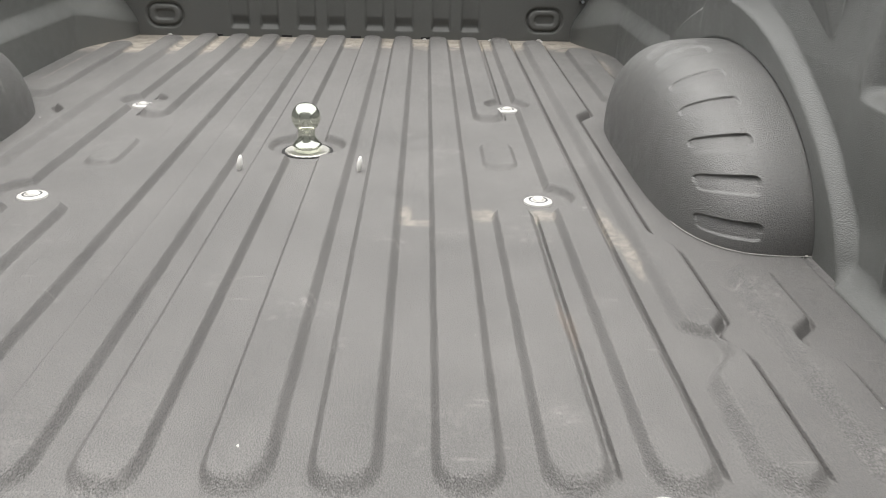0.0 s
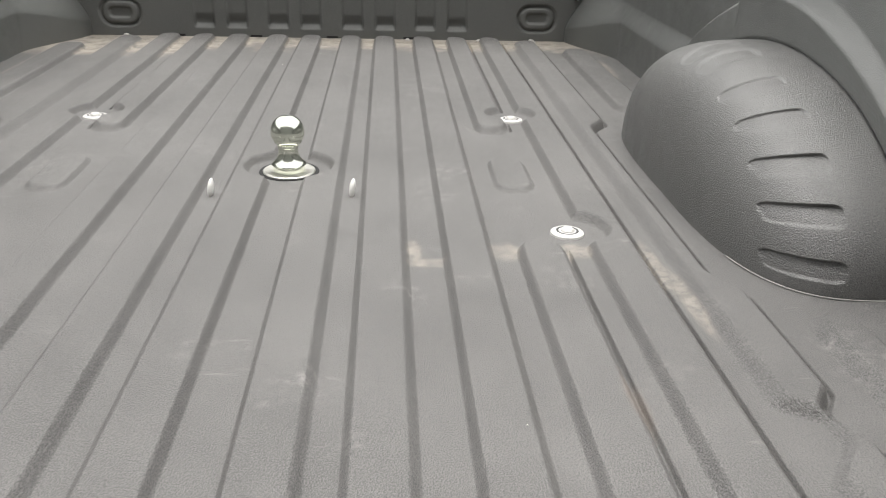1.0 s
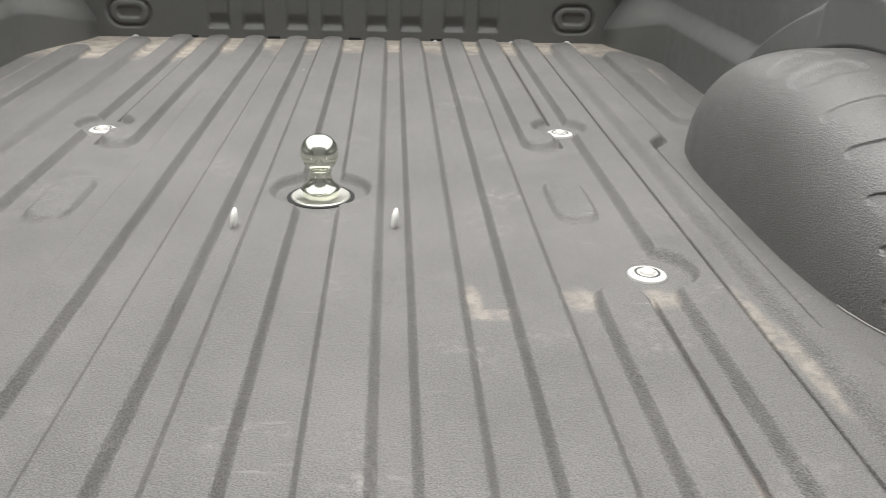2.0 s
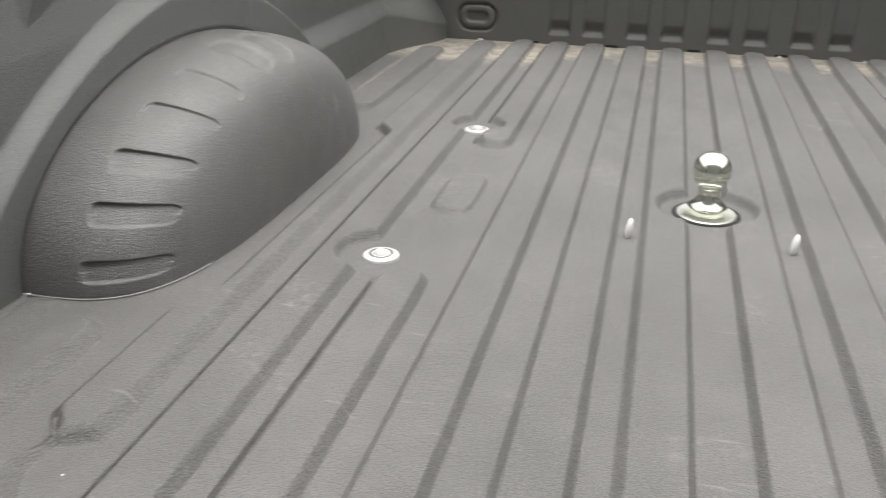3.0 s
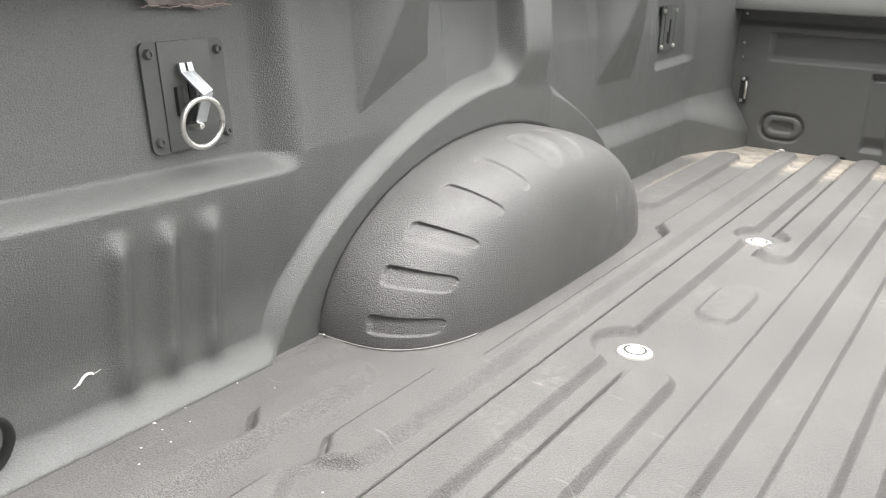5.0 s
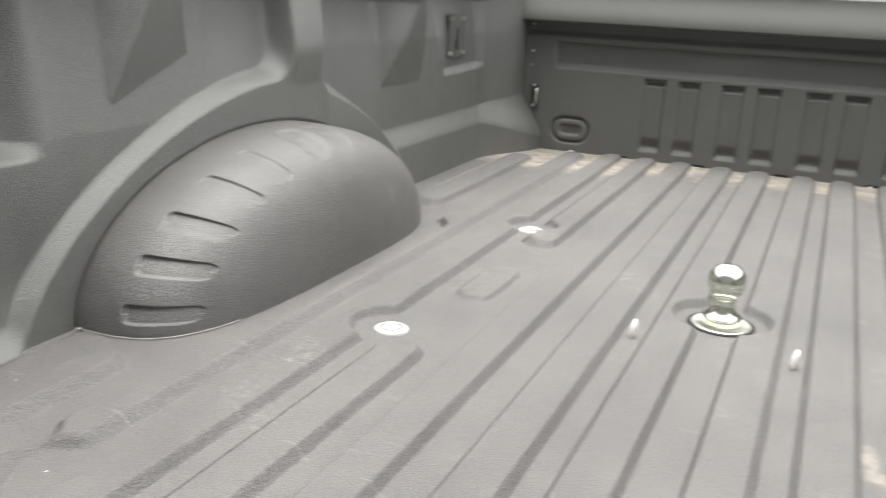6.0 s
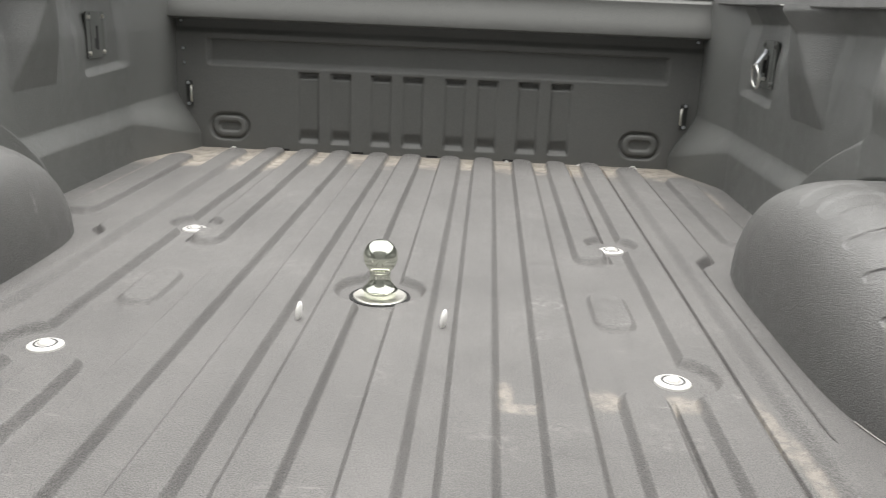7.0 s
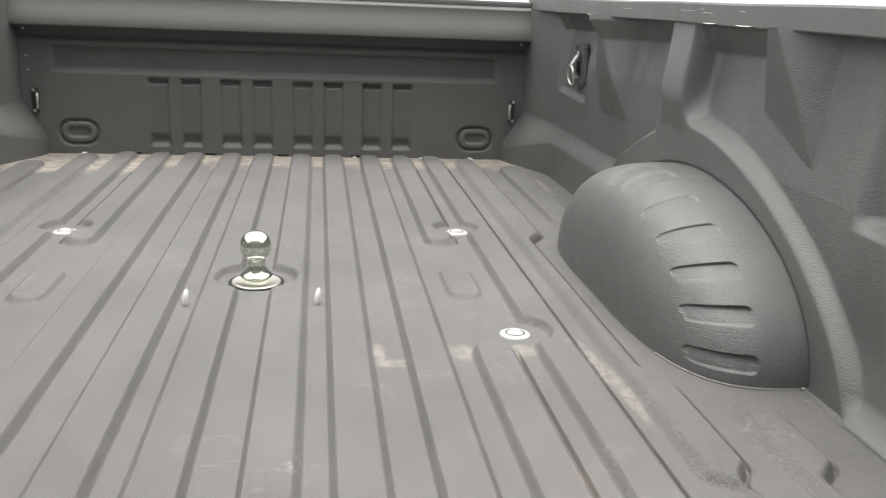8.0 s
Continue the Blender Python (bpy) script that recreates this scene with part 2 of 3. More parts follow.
# ---- ground under the truck ----
tagged(part("ground", box((400, 400, 0.1), (0, 0, -0.95)), ASPHALT), "plain dark asphalt ground around the truck bed", "ground", kind="structure")

# an unseen dark wall added behind the open tail blocks light from the rear
tagged(part("wall_rear_light_block", box((14, 0.3, 7.2), (0, -5, 2.7), 0.02), BLOCKER), "unseen dark wall added behind the truck to block light", "wall", kind="structure")

# ---- bed floor: long pressed ridges with channels between ----
RIDGE, HALF, SLOPE = 0.0145, 0.031, 0.0047
REAR, FRONT_END = -1.05, 1.296
PUCKS = ((-0.4355, -0.281), (0.4355, -0.281), (-0.4355, 0.35), (0.4355, 0.35))


def rounded(dx, dy, r=0.022):
    """Distance to a box with rounded corners, from the distances past its sides."""
    qx, qy = np.maximum(dx + r, 0), np.maximum(dy + r, 0)
    return np.hypot(qx, qy) + np.minimum(np.maximum(dx + r, dy + r), 0) - r


def ridge(a, y, lo, hi, y0, y1, gentle=1.0, outer=0.74):
    dx = np.maximum((lo - a) * gentle, (a - hi) * outer)
    dy = np.maximum(y0 - y, y - y1)
    return rounded(dx, 0.55 * dy)


def floor_height(x, y):
    a = np.abs(x)
    d = np.full_like(a, 9.0)
    shade_groove = np.zeros_like(a)
    # the outer ridges pinch in beside the wheel wells
    lo = 0.562 + 0.042 * (1 - ss(-0.768, -0.732, y)) * ss(-0.872, -0.792, y)
    hi = 0.592 + 0.036 * ss(0.255, 0.325, y) + 0.029 * (1 - ss(-0.505, -0.43, y)) - 0.022 * (1 - ss(-0.750, -0.708, y)) * ss(-0.815, -0.756, y)
    far = 0.730 - 0.032 * (1 - ss(-0.762, -0.716, y)) * ss(-0.842, -0.784, y)
    runs = [(c - HALF, c + HALF, REAR, FRONT_END, g) for c, g in ((0.061, 1.0), (0.163, 0.9), (0.281, 0.95), (0.488, 0.85))]
    runs += [(0.385 - HALF, 0.385 + HALF, REAR, -0.325, 0.92), (0.385 - HALF, 0.385 + HALF, 0.245, FRONT_END, 0.92)]
    runs += [(lo, hi, REAR, 1.25, 0.52), (0.677, far, REAR, -0.545, 0.48), (0.690, 0.762, 0.43, 1.12, 1.0)]
    for left, right, y0, y1, gentle in runs:
        d = np.minimum(d, ridge(a, y, left, right, y0, y1, gentle, 0.74 if np.max(left) < 0.3 else 0.66))
        # a tight groove added along the outer ridges' foot to shape a dark shade line
        along = ss(y0 + 0.01, y0 + 0.04, y) * (1 - ss(y1 - 0.04, y1 - 0.01, y))
        deep = 0.0 if np.max(left) < 0.3 else 0.0085
        shade_groove = np.maximum(shade_groove, deep * along * ss(right + 0.0008, right + 0.0052, a) * (1 - ss(right + 0.0098, right + 0.0118, a)))
    # round clearings at the anchor points and the hitch
    shade_groove = shade_groove * ss(0.055, 0.066, np.hypot(a - 0.4355, y + 0.281)) * ss(0.046, 0.058, np.hypot(a - 0.4355, y - 0.365))
    d = np.maximum(d, 0.060 - np.hypot(a - 0.4355, y + 0.281))
    d = np.maximum(d, 0.051 - np.hypot(a - 0.4355, y - 0.365))
    d = np.maximum(d, 0.074 - np.hypot(a, y - 0.004))
    z = RIDGE * ramp(-SLOPE, SLOPE, -d) - shade_groove * ss(-0.004, 0.002, d)
    stub = ridge(a, y, 0.385 - HALF, 0.385 + HALF, -0.105, 0.07)
    low = 0.008 * ss(-SLOPE, SLOPE, -stub) * ss(-0.120, -0.092, y)
    z = np.where(low > 0, np.maximum(z, low), z)
    z = z + 0.0015 * ss(0.745, 0.80, a) - 0.004 * np.exp(-((a - 0.811) / 0.0035) ** 2) * (1 - ss(-0.5, -0.47, y))
    return z


# columns crowd together where the ridges' sides stand
wide = np.linspace(0, 0.875, 4001)
density = 1.0 + 2.2 * np.max([np.exp(-((wide - c) / 0.010) ** 2) for c in (0.030, 0.098, 0.132, 0.200, 0.250, 0.319, 0.354, 0.422, 0.457, 0.526, 0.562, 0.600, 0.632, 0.677, 0.735, 0.811)], axis=0)
along = np.cumsum(density)
xs = np.interp(np.linspace(along[0], along[-1], 520), along, wide)
xs = np.concatenate([-xs[:0:-1], xs])
ys = np.concatenate([np.linspace(-1.2, -0.25, 230)[:-1], np.linspace(-0.25, 0.5, 150)[:-1], np.linspace(0.5, 1.33, 140)])
X, Y = np.meshgrid(xs, ys)
Z = floor_height(X, Y)
floor = tagged(sheet("floor", np.stack([X, Y, Z], -1), FLOOR), "worn grey sprayed truck bed floor with long pressed ridges and dusty channels", "floor", kind="structure")
sill = box((1.75, 0.03, 0.09), (0, -1.214, -0.047), 0.006)
part("rear_sill", sill, RAIL, floor)


# ---- side walls ----
def wall_out(y, z):
    """How far the wall's skin stands from the bed's middle line."""
    lean = 0.11 * np.maximum(z - 0.27, 0)
    rear = 0.812 + 0.028 * (1 - (1 - np.clip(z / 0.036, 0, 1)) ** 1.7) + 0.006 * ss(0.02, 0.10, z) - (0.007 + 0.007 * (1 - ss(-0.56, -0.47, y))) * ss(0.05, 0.24, z) + lean
    # towards the front corner the foot swings in and the ledge widens into a sloping gusset
    turn = np.clip((y - 1.02) / 0.29, 0, 1)
    turn = 0.45 * turn + 0.55 * turn * turn * (3 - 2 * turn)
    corner = ss(1.05, 1.30, y)
    foot = 0.835 - 0.100 * turn
    upper = 0.863 - 0.058 * corner + 0.14 * np.maximum(z - 0.36, 0) * (1 - corner)
    fore = foot + (upper - foot) * ramp(0.105 - 0.062 * turn, 0.152 + 0.020 * turn, z)
    v = rear + (fore - rear) * ss(0.15, 0.30, y)
    # arch pressed round the wheel well, with a pillar rising from it
    e = (np.abs(y + 0.03) / 0.573) ** 1.62 + (np.maximum(z, 0) / 0.322) ** 1.62
    f = e ** (1 / 1.62)
    gy = (np.abs(y + 0.03) / 0.573) ** 0.62 / 0.573
    gz = (np.maximum(z, 0) / 0.322) ** 0.62 / 0.322
    arch = (f - 1) * f ** 0.62 / np.maximum(np.hypot(gy, gz), 0.5)
    pillar = np.maximum(np.abs(y - 0.072) - 0.062, 0.24 - z)
    k = np.clip(0.5 + 0.5 * (pillar - arch) / 0.06, 0, 1)
    d = pillar + (arch - pillar) * k - 0.06 * k * (1 - k)
    v = v + (0.821 - 0.018 * z - v) * (1 - ramp(-0.013, 0.012, d))
    # the pillar swells towards the bed above the arch, then leans back
    onto = 1 - ss(-0.02, 0.006, np.maximum(np.abs(y - 0.072) - 0.062, 0.29 - z))
    v = v + onto * (0.018 * ramp(0.37, 0.50, z) - 0.011 * ramp(0.295, 0.36, z))
    # narrow gap where the wheel well meets the wall
    w = (np.hypot((y + 0.07) / 0.435, np.maximum(z, 0) / 0.24) - 1) * 0.30
    v = v + 0.006 * np.exp(-((w - 0.001) / 0.0026) ** 2)
    # wedges that grow towards the rail, with a sharp front side
    for y0, z0, slant, rate, edge, zr in ((-0.40, 0.300, 0.38, 0.38, -0.217, 0.36), (0.455, 0.254, 0.0, 0.35, 0.655, 0.27)):
        run = np.maximum(y - y0, 0)
        out, rise = 0.8 * run, rate * np.maximum(z - z0 - slant * run, 0)
        k = np.clip(0.5 + 0.5 * (rise - out) / 0.008, 0, 1)
        low = np.maximum(rise + (out - rise) * k - 0.008 * k * (1 - k), 0)
        side = edge - 0.4 * np.maximum(z - zr, 0)
        v = v - low * (1 - ss(side, side + 0.012, y))
    # recessed fields behind the tie-down plates
    v = v + 0.039 * ss(-0.99, -0.94, y) * (1 - ss(-0.575, -0.515, y)) * ramp(0.250, 0.274, z + 0.03 * (y + 0.72) * 0.6)
    v = v + 0.0165 * ss(0.812, 0.832, y) * (1 - ss(1.045, 1.10, y)) * ramp(0.257, 0.276, z - 0.03 * (y - 0.95))
    # shallow fields between the ribs
    v = v + 0.006 * ss(-0.175, -0.165, y) * (1 - ss(-0.02, 0.005, y)) * ramp(0.31, 0.40, z)
    v = v + 0.012 * ss(0.15, 0.17, y) * (1 - ss(0.42, 0.48, y)) * ramp(0.20, 0.40, z)
    v = v + 0.010 * ss(0.692, 0.70, y) * (1 - ss(0.77, 0.79, y)) * ramp(0.24, 0.47, z)
    # between the ribs the skin folds in under the rail
    for y0, y1 in ((-0.25, 0.015), (0.150, 0.56), (0.825, 1.10)):
        v = v - 0.034 * ss(y0, y0 + 0.012, y) * (1 - ss(y1 - 0.012, y1, y)) * np.clip((z + 0.02 * (y - y0) - 0.455) / 0.045, 0, 1)
    # three upright flutes low on the rear part
    for c in (-0.818, -0.753, -0.689):
        v = v - 0.0135 * np.exp(-((y - c) / 0.0150) ** 2) * (1 - ss(0.200, 0.236, z)) * ss(0.008, 0.070, z)
    return v


wy = np.concatenate([np.linspace(-1.2, -0.92, 50)[:-1], np.linspace(-0.92, 0.42, 480)[:-1], np.linspace(0.42, 1.325, 230)])
wz = np.concatenate([np.linspace(-0.012, 0.04, 22)[:-1], np.linspace(0.04, 0.34, 110)[:-1], np.linspace(0.34, 0.505, 40)])
WY, WZ = np.meshgrid(wy, wz)
WX = wall_out(WY, WZ)


def side_wall(name, s, label):
    wall = tagged(sheet(name, np.stack([s * WX, WY, WZ], -1), WALL, flip=s > 0), label, "bed wall", kind="structure")
    # rail cap: a rounded hollow lip along the top
    prof = [(0.824, 0.500), (0.814, 0.5005), (0.812, 0.503), (0.812, 0.536), (0.814, 0.539), (0.818, 0.540), (0.955, 0.541), (0.966, 0.538), (0.970, 0.530), (0.970, 0.48), (0.955, 0.48), (0.90, 0.500)]
    ry = np.linspace(-1.2, 1.36, 60)
    P = np.array([[(s * (px + 0.0012 * math.sin(7 * yy + 3 * s)), yy, pz + 0.0008 * math.sin(11 * yy)) for px, pz in prof] for yy in ry])
    sheet("top_rail", P, RAIL, flip=s < 0, parent=wall, label="dark coated rail cap with worn edges", closed=True, smooth=False)
    outer = box((0.012, 2.56, 0.62), (s * 0.972, 0.08, 0.19), 0.004)
    part("outer_panel", outer, BLACK, wall)
    return wall


wall_left = side_wall("wall_left", -1, "dark grey sprayed truck bed side wall with pressed arch and flutes")
wall_right = side_wall("wall_right", 1, "dark grey sprayed truck bed side wall with pressed arch and pillars")


# ---- front panel ----
def front_in(x, z):
    """How far the panel stands in from its own plane, towards the rear."""
    a = np.abs(x)
    v = 0.050 * ss(0.395, 0.401, z) - 0.024 * ss(0.405, 0.495, z) - 0.014 * ss(0.497, 0.508, z) - 0.012 * ss(0.352, 0.372, z) * (1 - ss(0.394, 0.397, z))
    v = v - 0.016 * ss(-0.712, -0.697, -a) * ss(0.254, 0.276, z) * (1 - ss(0.334, 0.340, z))
    for c in (0.065, 0.165, 0.291, 0.391):
        v = v - 0.017 * (0.42 + 0.58 * ss(0.222, 0.236, z) + 0.5 * (1 - ss(0.042, 0.075, z))) * ss(-0.034, -0.025, -np.abs(a - c)) * ss(0.024, 0.041, z) * (1 - ss(0.241, 0.248, z))
    d = rounded(np.abs(a - 0.643) - 0.058, np.abs(z - 0.069) - 0.037, 0.036)
    v = v - 0.010 * np.exp(-(d / 0.005) ** 2)
    d = rounded(np.abs(a - 0.643) - 0.034, np.abs(z - 0.069) - 0.016, 0.014)
    v = v - 0.008 * ss(-0.004, 0.005, -d)
    return v


fx = np.linspace(-0.83, 0.83, 620)
fz = np.linspace(-0.012, 0.522, 260)
FX, FZ = np.meshgrid(fx, fz)
FRONT_Y = 1.312
wall_front = tagged(sheet("wall_front", np.stack([FX, FRONT_Y - front_in(FX, FZ), FZ], -1), FRONT), "dark grey pressed front panel with eight upright slots and a header", "bed wall", kind="structure")
part("header_cap", box((1.62, 0.07, 0.02), (0, FRONT_Y + 0.022, 0.515), 0.006), RAIL, wall_front)
part("back_skin", box((1.9, 0.012, 0.62), (0, FRONT_Y + 0.05, 0.2), 0.003), BLACK, wall_front)


# ---- wheel wells ----
def well(s):
    n = 3.7
    us = np.linspace(0, 0.9, 110)
    fade = np.linspace((1 - 0.9 ** n) ** (1 / n), 0.0, 44)[1:]
    us = np.concatenate([us, (1 - fade ** n) ** (1 / n)])
    th = np.radians(np.linspace(-4, 184, 900))
    U, T = np.meshgrid(us, th)
    rs = np.concatenate([(1 - us[:110] ** n) ** (1 / n), fade])
    r = np.broadcast_to(rs, U.shape)
    deg = np.degrees(T)
    dent = np.zeros_like(U)
    # cross slots: a sharp upper edge, a floor that slopes out, a soft lower lip with rounded ends
    for top in (11.3, 27.4, 42.0, 56.8, 70.6):
        soft = float(ss(25, 65, top))
        mid = top - 3.3
        d = rounded(np.abs(U - 0.635) * 0.203 - 0.0405, np.abs(deg - mid) * 0.0050 - 0.0165, 0.009)
        up = np.clip((deg - top + 6.6) / 6.6, 0, 1)
        edge = np.where(deg > mid, ss(-0.0022, 0.0022, -d), ss(-0.001 - 0.004 * soft, 0.005 + 0.014 * soft, -d))
        dent = np.maximum(dent, edge * ((0.55 - 0.35 * soft) + (0.65 + 0.10 * soft) * up ** 1.5))
    for mid in (86.5, 98.5):
        d = rounded(np.abs(U - 0.60) * 0.2 - 0.042, np.abs(deg - mid) * 0.0042 - 0.017, 0.014)
        dent = np.maximum(dent, 0.75 * ss(-0.006, 0.006, -d))
    r = r * (1 - 0.0175 * dent)
    px = s * (0.835 - 0.203 * U)
    P = np.stack([px, -0.07 - 0.435 * r * np.cos(T), 0.24 * r * np.sin(T)], -1)
    ob = tagged(sheet("wheel_well", P, WELL, flip=s < 0), "dark grey coated wheel well with pressed cross slots", "wheel well", "wheel wells")
    foot = [(s * (0.835 - 0.205 * u), -0.07 - 0.438 * (1 - u ** n) ** (1 / n), 0.002) for u in np.linspace(0.02, 0.93, 40)]
    part("seam_bead", tube(foot, 0.0009, steps=6), SEALER, ob, "pale seam sealer line")
    return ob


well(-1)
well(1)


# ---- gooseneck ball in its socket ----
def gooseneck():
    hitch = tagged(empty("gooseneck_ball", 0, 0, 0), "polished steel gooseneck hitch ball standing in its round floor socket", "hitch ball")
    R, zc = 0.0292, 0.0715
    prof = [(0, zc + 0.0280), (0.008, zc + 0.0278), (0.0095, zc + 0.0276)]
    for k in range(22):
        a = radians(71 - k * 5.6)
        prof.append((R * math.cos(a), zc + R * math.sin(a)))
    part("ball", lathe(prof + [(0, zc - 0.024)], steps=64), CHROME, hitch, smooth=True)
    neck = [(0, 0.052), (0.0185, 0.0500), (0.0188, 0.0470), (0.0180, 0.0455), (0.0172, 0.0430), (0.0170, 0.040), (0.0175, 0.035), (0.0192, 0.029), (0.0222, 0.0235), (0.0262, 0.0190), (0.0290, 0.0165), (0.0300, 0.0145), (0.0290, 0.0135), (0.0272, 0.0130), (0.0270, 0.002), (0, 0.002)]
    part("neck", lathe(neck, steps=64), CHROME, hitch, smooth=True)
    part("flange", lathe([(0, 0.0030), (0.0385, 0.0030), (0.0405, 0.0038), (0.0440, 0.0035), (0.0455, 0.0020), (0.0455, -0.004), (0, -0.004)], steps=64), WORN, hitch, "bright worn steel flange", smooth=True)
    # the gap is a black ring, its shade painted on
    part("socket", lathe([(0.0452, 0.0012), (0.0505, 0.0012), (0.0515, 0.0014), (0.0520, 0.0002)], steps=64), HOLE_SHADE, hitch, "black ring painted as the gap's shade round the flange", smooth=True)


gooseneck()


def chain_loop():
    loop = tagged(empty("chain_loop", 0, 0, 0), "bright steel safety chain loop standing up from the bed floor", "chain anchor", "safety chain loops")
    lug = [(math.cos(radians(t)), math.sin(radians(t))) for t in range(-80, 90, 10)]
    bm = lathe([(0.0, -1.0)] + lug + [(0.0, 1.0)], Matrix.Translation((0, 0, 0.0125)) @ pose(0, 0, 0, 0, 8, 0) @ Matrix.Diagonal((0.0052, 0.0085, 0.0170, 1)), 28)
    part("loop", bm, PIN, loop, smooth=True)
    return loop


loop = chain_loop()
loop.location = (-0.112, -0.122, 0.0)
copy_thing(loop, pose(0.114, -0.121, 0.0))


# ---- anchor points ----
def anchor():
    puck = tagged(empty("anchor_puck", 0, 0, 0), "round pale metal anchor cap bolted flush on the bed floor", "anchor point", "floor anchor points")
    part("washer", lathe([(0, 0.005), (0.0165, 0.0052), (0.021, 0.0046), (0.0245, 0.0028), (0.0252, 0.0), (0, 0.0)], steps=40), PALE, puck, smooth=True)
    part("cap", lathe([(0, 0.0085), (0.0060, 0.0092), (0.0085, 0.0088), (0.0108, 0.0066), (0.0116, 0.0040), (0, 0.0040)], steps=7), PALE, puck, smooth=True, angle=25)
    # a raised black ring, painted for the shade in the cap's groove
    part("groove", lathe([(0.0128, 0.0050), (0.0150, 0.0057), (0.0170, 0.0051)], steps=32), BLACK, puck, "thin black ring painted as the groove's shade", smooth=True)
    return puck


puck = anchor()
puck.location = (*PUCKS[0], 0.0)
for k, (px, py) in enumerate(PUCKS[1:]):
    copy_thing(puck, pose(px, py, 0.0, 0, 0, 70 * k + 40))


copy_thing(puck, pose(0.458, -1.082, 0.0, 0, 0, 15))


def floor_bolt():
    b = tagged(empty("floor_bolt", 0, 0, 0), "bright flanged bolt head holding down the bed floor", "bolt", "floor bolts")
    part("flange", lathe([(0, 0.004), (0.012, 0.004), (0.0145, 0.002), (0.015, 0), (0, 0)], steps=28), PALE, b, smooth=True)
    part("head", lathe([(0, 0.009), (0.007, 0.009), (0.0085, 0.0075), (0.0085, 0.0035), (0, 0.0035)], steps=6), PALE, b)
    return b


bolt = floor_bolt()
bolt.location = (-0.625, 1.288, 0.0)
for px, py in ((0.625, 1.288),):
    copy_thing(bolt, pose(px, py, 0.0))


# ---- tie-down plates on the walls ----
def rounded_plate(w, h, t, r, steps=6):
    """A plate in the y-z plane, its face towards +x."""
    bm = bmesh.new()
    ring = []
    for cy, cz, a0 in ((1, 1, 0), (-1, 1, 90), (-1, -1, 180), (1, -1, 270)):
        for k in range(steps + 1):
            a = radians(a0 + 90 * k / steps)
            ring.append(bm.verts.new((0, cy * (w / 2 - r) + r * math.cos(a), cz * (h / 2 - r) + r * math.sin(a))))
    face = bm.faces.new(ring)
    top = bmesh.ops.extrude_face_region(bm, geom=[face])
    bmesh.ops.translate(bm, verts=[v for v in top["geom"] if isinstance(v, bmesh.types.BMVert)], vec=(t, 0, 0))
    return bm


def tie_plate(latch, label, w=0.121, h=0.128):
    """Origin at the plate's back middle; +x points into the bed."""
    p = tagged(empty("tie_down_plate", 0, 0, 0), label, "tie-down plate")
    bm = rounded_plate(w, h, 0.004, 0.010)
    box((0.003, w * 0.62, h * 0.985), (0.0045, 0, 0), 0.0012, bm=bm)
    part("plate", bm, PLATE, p, smooth=True, angle=30)
    for sy in (-1, 1):
        for sz in (-1, 1):
            m = Matrix.Translation((0.004, sy * (w / 2 - 0.010), sz * (h / 2 - 0.014))) @ pose(0, 0, 0, 0, 90, 0)
            head = part("screw", lathe([(0, 0.0035), (0.0026, 0.0035), (0.0028, 0.0055), (0.0045, 0.0055), (0.0056, 0.004), (0.006, 0.0), (0, 0)], m, 20), WORN if not latch else PLATE, p, smooth=True)
    # black inlays painted for the shade inside the keyhole
    part("slot", box((0.0016, 0.011, 0.062), (0.0062, 0.004, -0.008), 0.0005), HOLE_SHADE, p, "black inlay painted as the keyhole slot's shade")
    part("slot_foot", box((0.0016, 0.016, 0.026), (0.0063, -0.003, -0.022), 0.0005), HOLE_SHADE, p)
    if latch:
        # a folded strip: two prongs at the top, a ribbed arm out to the bend, then a tongue back down
        arm = [(0.012, -0.006, 0.037), (0.014, -0.006, 0.027), (0.033, 0.004, 0.002), (0.020, 0.0, -0.031)]
        bm = None
        for k, (p0, p1) in enumerate(zip(arm, arm[1:])):
            p0, p1 = Vector(p0), Vector(p1)
            up = (p1 - p0).normalized()
            front = Vector((0, 1, 0)).cross(up).normalized()
            q = Matrix((front, up.cross(front), up)).transposed().to_4x4()
            length = (p1 - p0).length + 0.002
            if k < 2:
                for off in (-0.0056, 0.0056):
                    shift = q @ Vector((0, off, 0))
                    bm = box((0.0034, 0.0078, length), (p0 + p1) / 2 + shift, 0.0009, q, bm)
            if k > 0:
                bm = box((0.0020, 0.0160, length), (p0 + p1) / 2, 0.0006, q, bm)
        part("lever", bm, ZINC, p, "bright zinc-plated latch lever")
        part("pivot_block", box((0.008, 0.009, 0.034), (0.008, -0.0175, -0.006), 0.001), BLACK, p)
        part("pin", lathe([(0, 0.022), (0.0036, 0.0215), (0.0048, 0.019), (0.0048, 0), (0, 0)], Matrix.Translation((0.004, -0.004, -0.036)) @ pose(0, 0, 0, 0, 90, 0), 16), BRIGHT, p, smooth=True)
        ring = [(0.030 + 0.004 * math.sin(radians(a)), -0.006 + 0.0300 * math.cos(radians(a)), -0.032 + 0.0285 * math.sin(radians(a))) for a in range(0, 360, 9)]
        part("ring", tube(ring, 0.0034, True, 12), BRIGHT, p, "bright pull ring", smooth=True)
    return p


rear_plate = tie_plate(True, "dark wall plate with zinc latch lever and pull ring")
rear_plate.matrix_basis = pose(-0.8795, -0.671, 0.356, 0, -6.3, 0)
plain_plate = tie_plate(False, "dark screwed tie-down plate with a keyhole slot on the bed wall", 0.104, 0.120)
plain_plate.matrix_basis = pose(-0.8790, 0.915, 0.357, 0, 0, 0)
latch_plate = tie_plate(True, "dark plate with hanging bright latch lever on the bed wall", 0.104, 0.120)
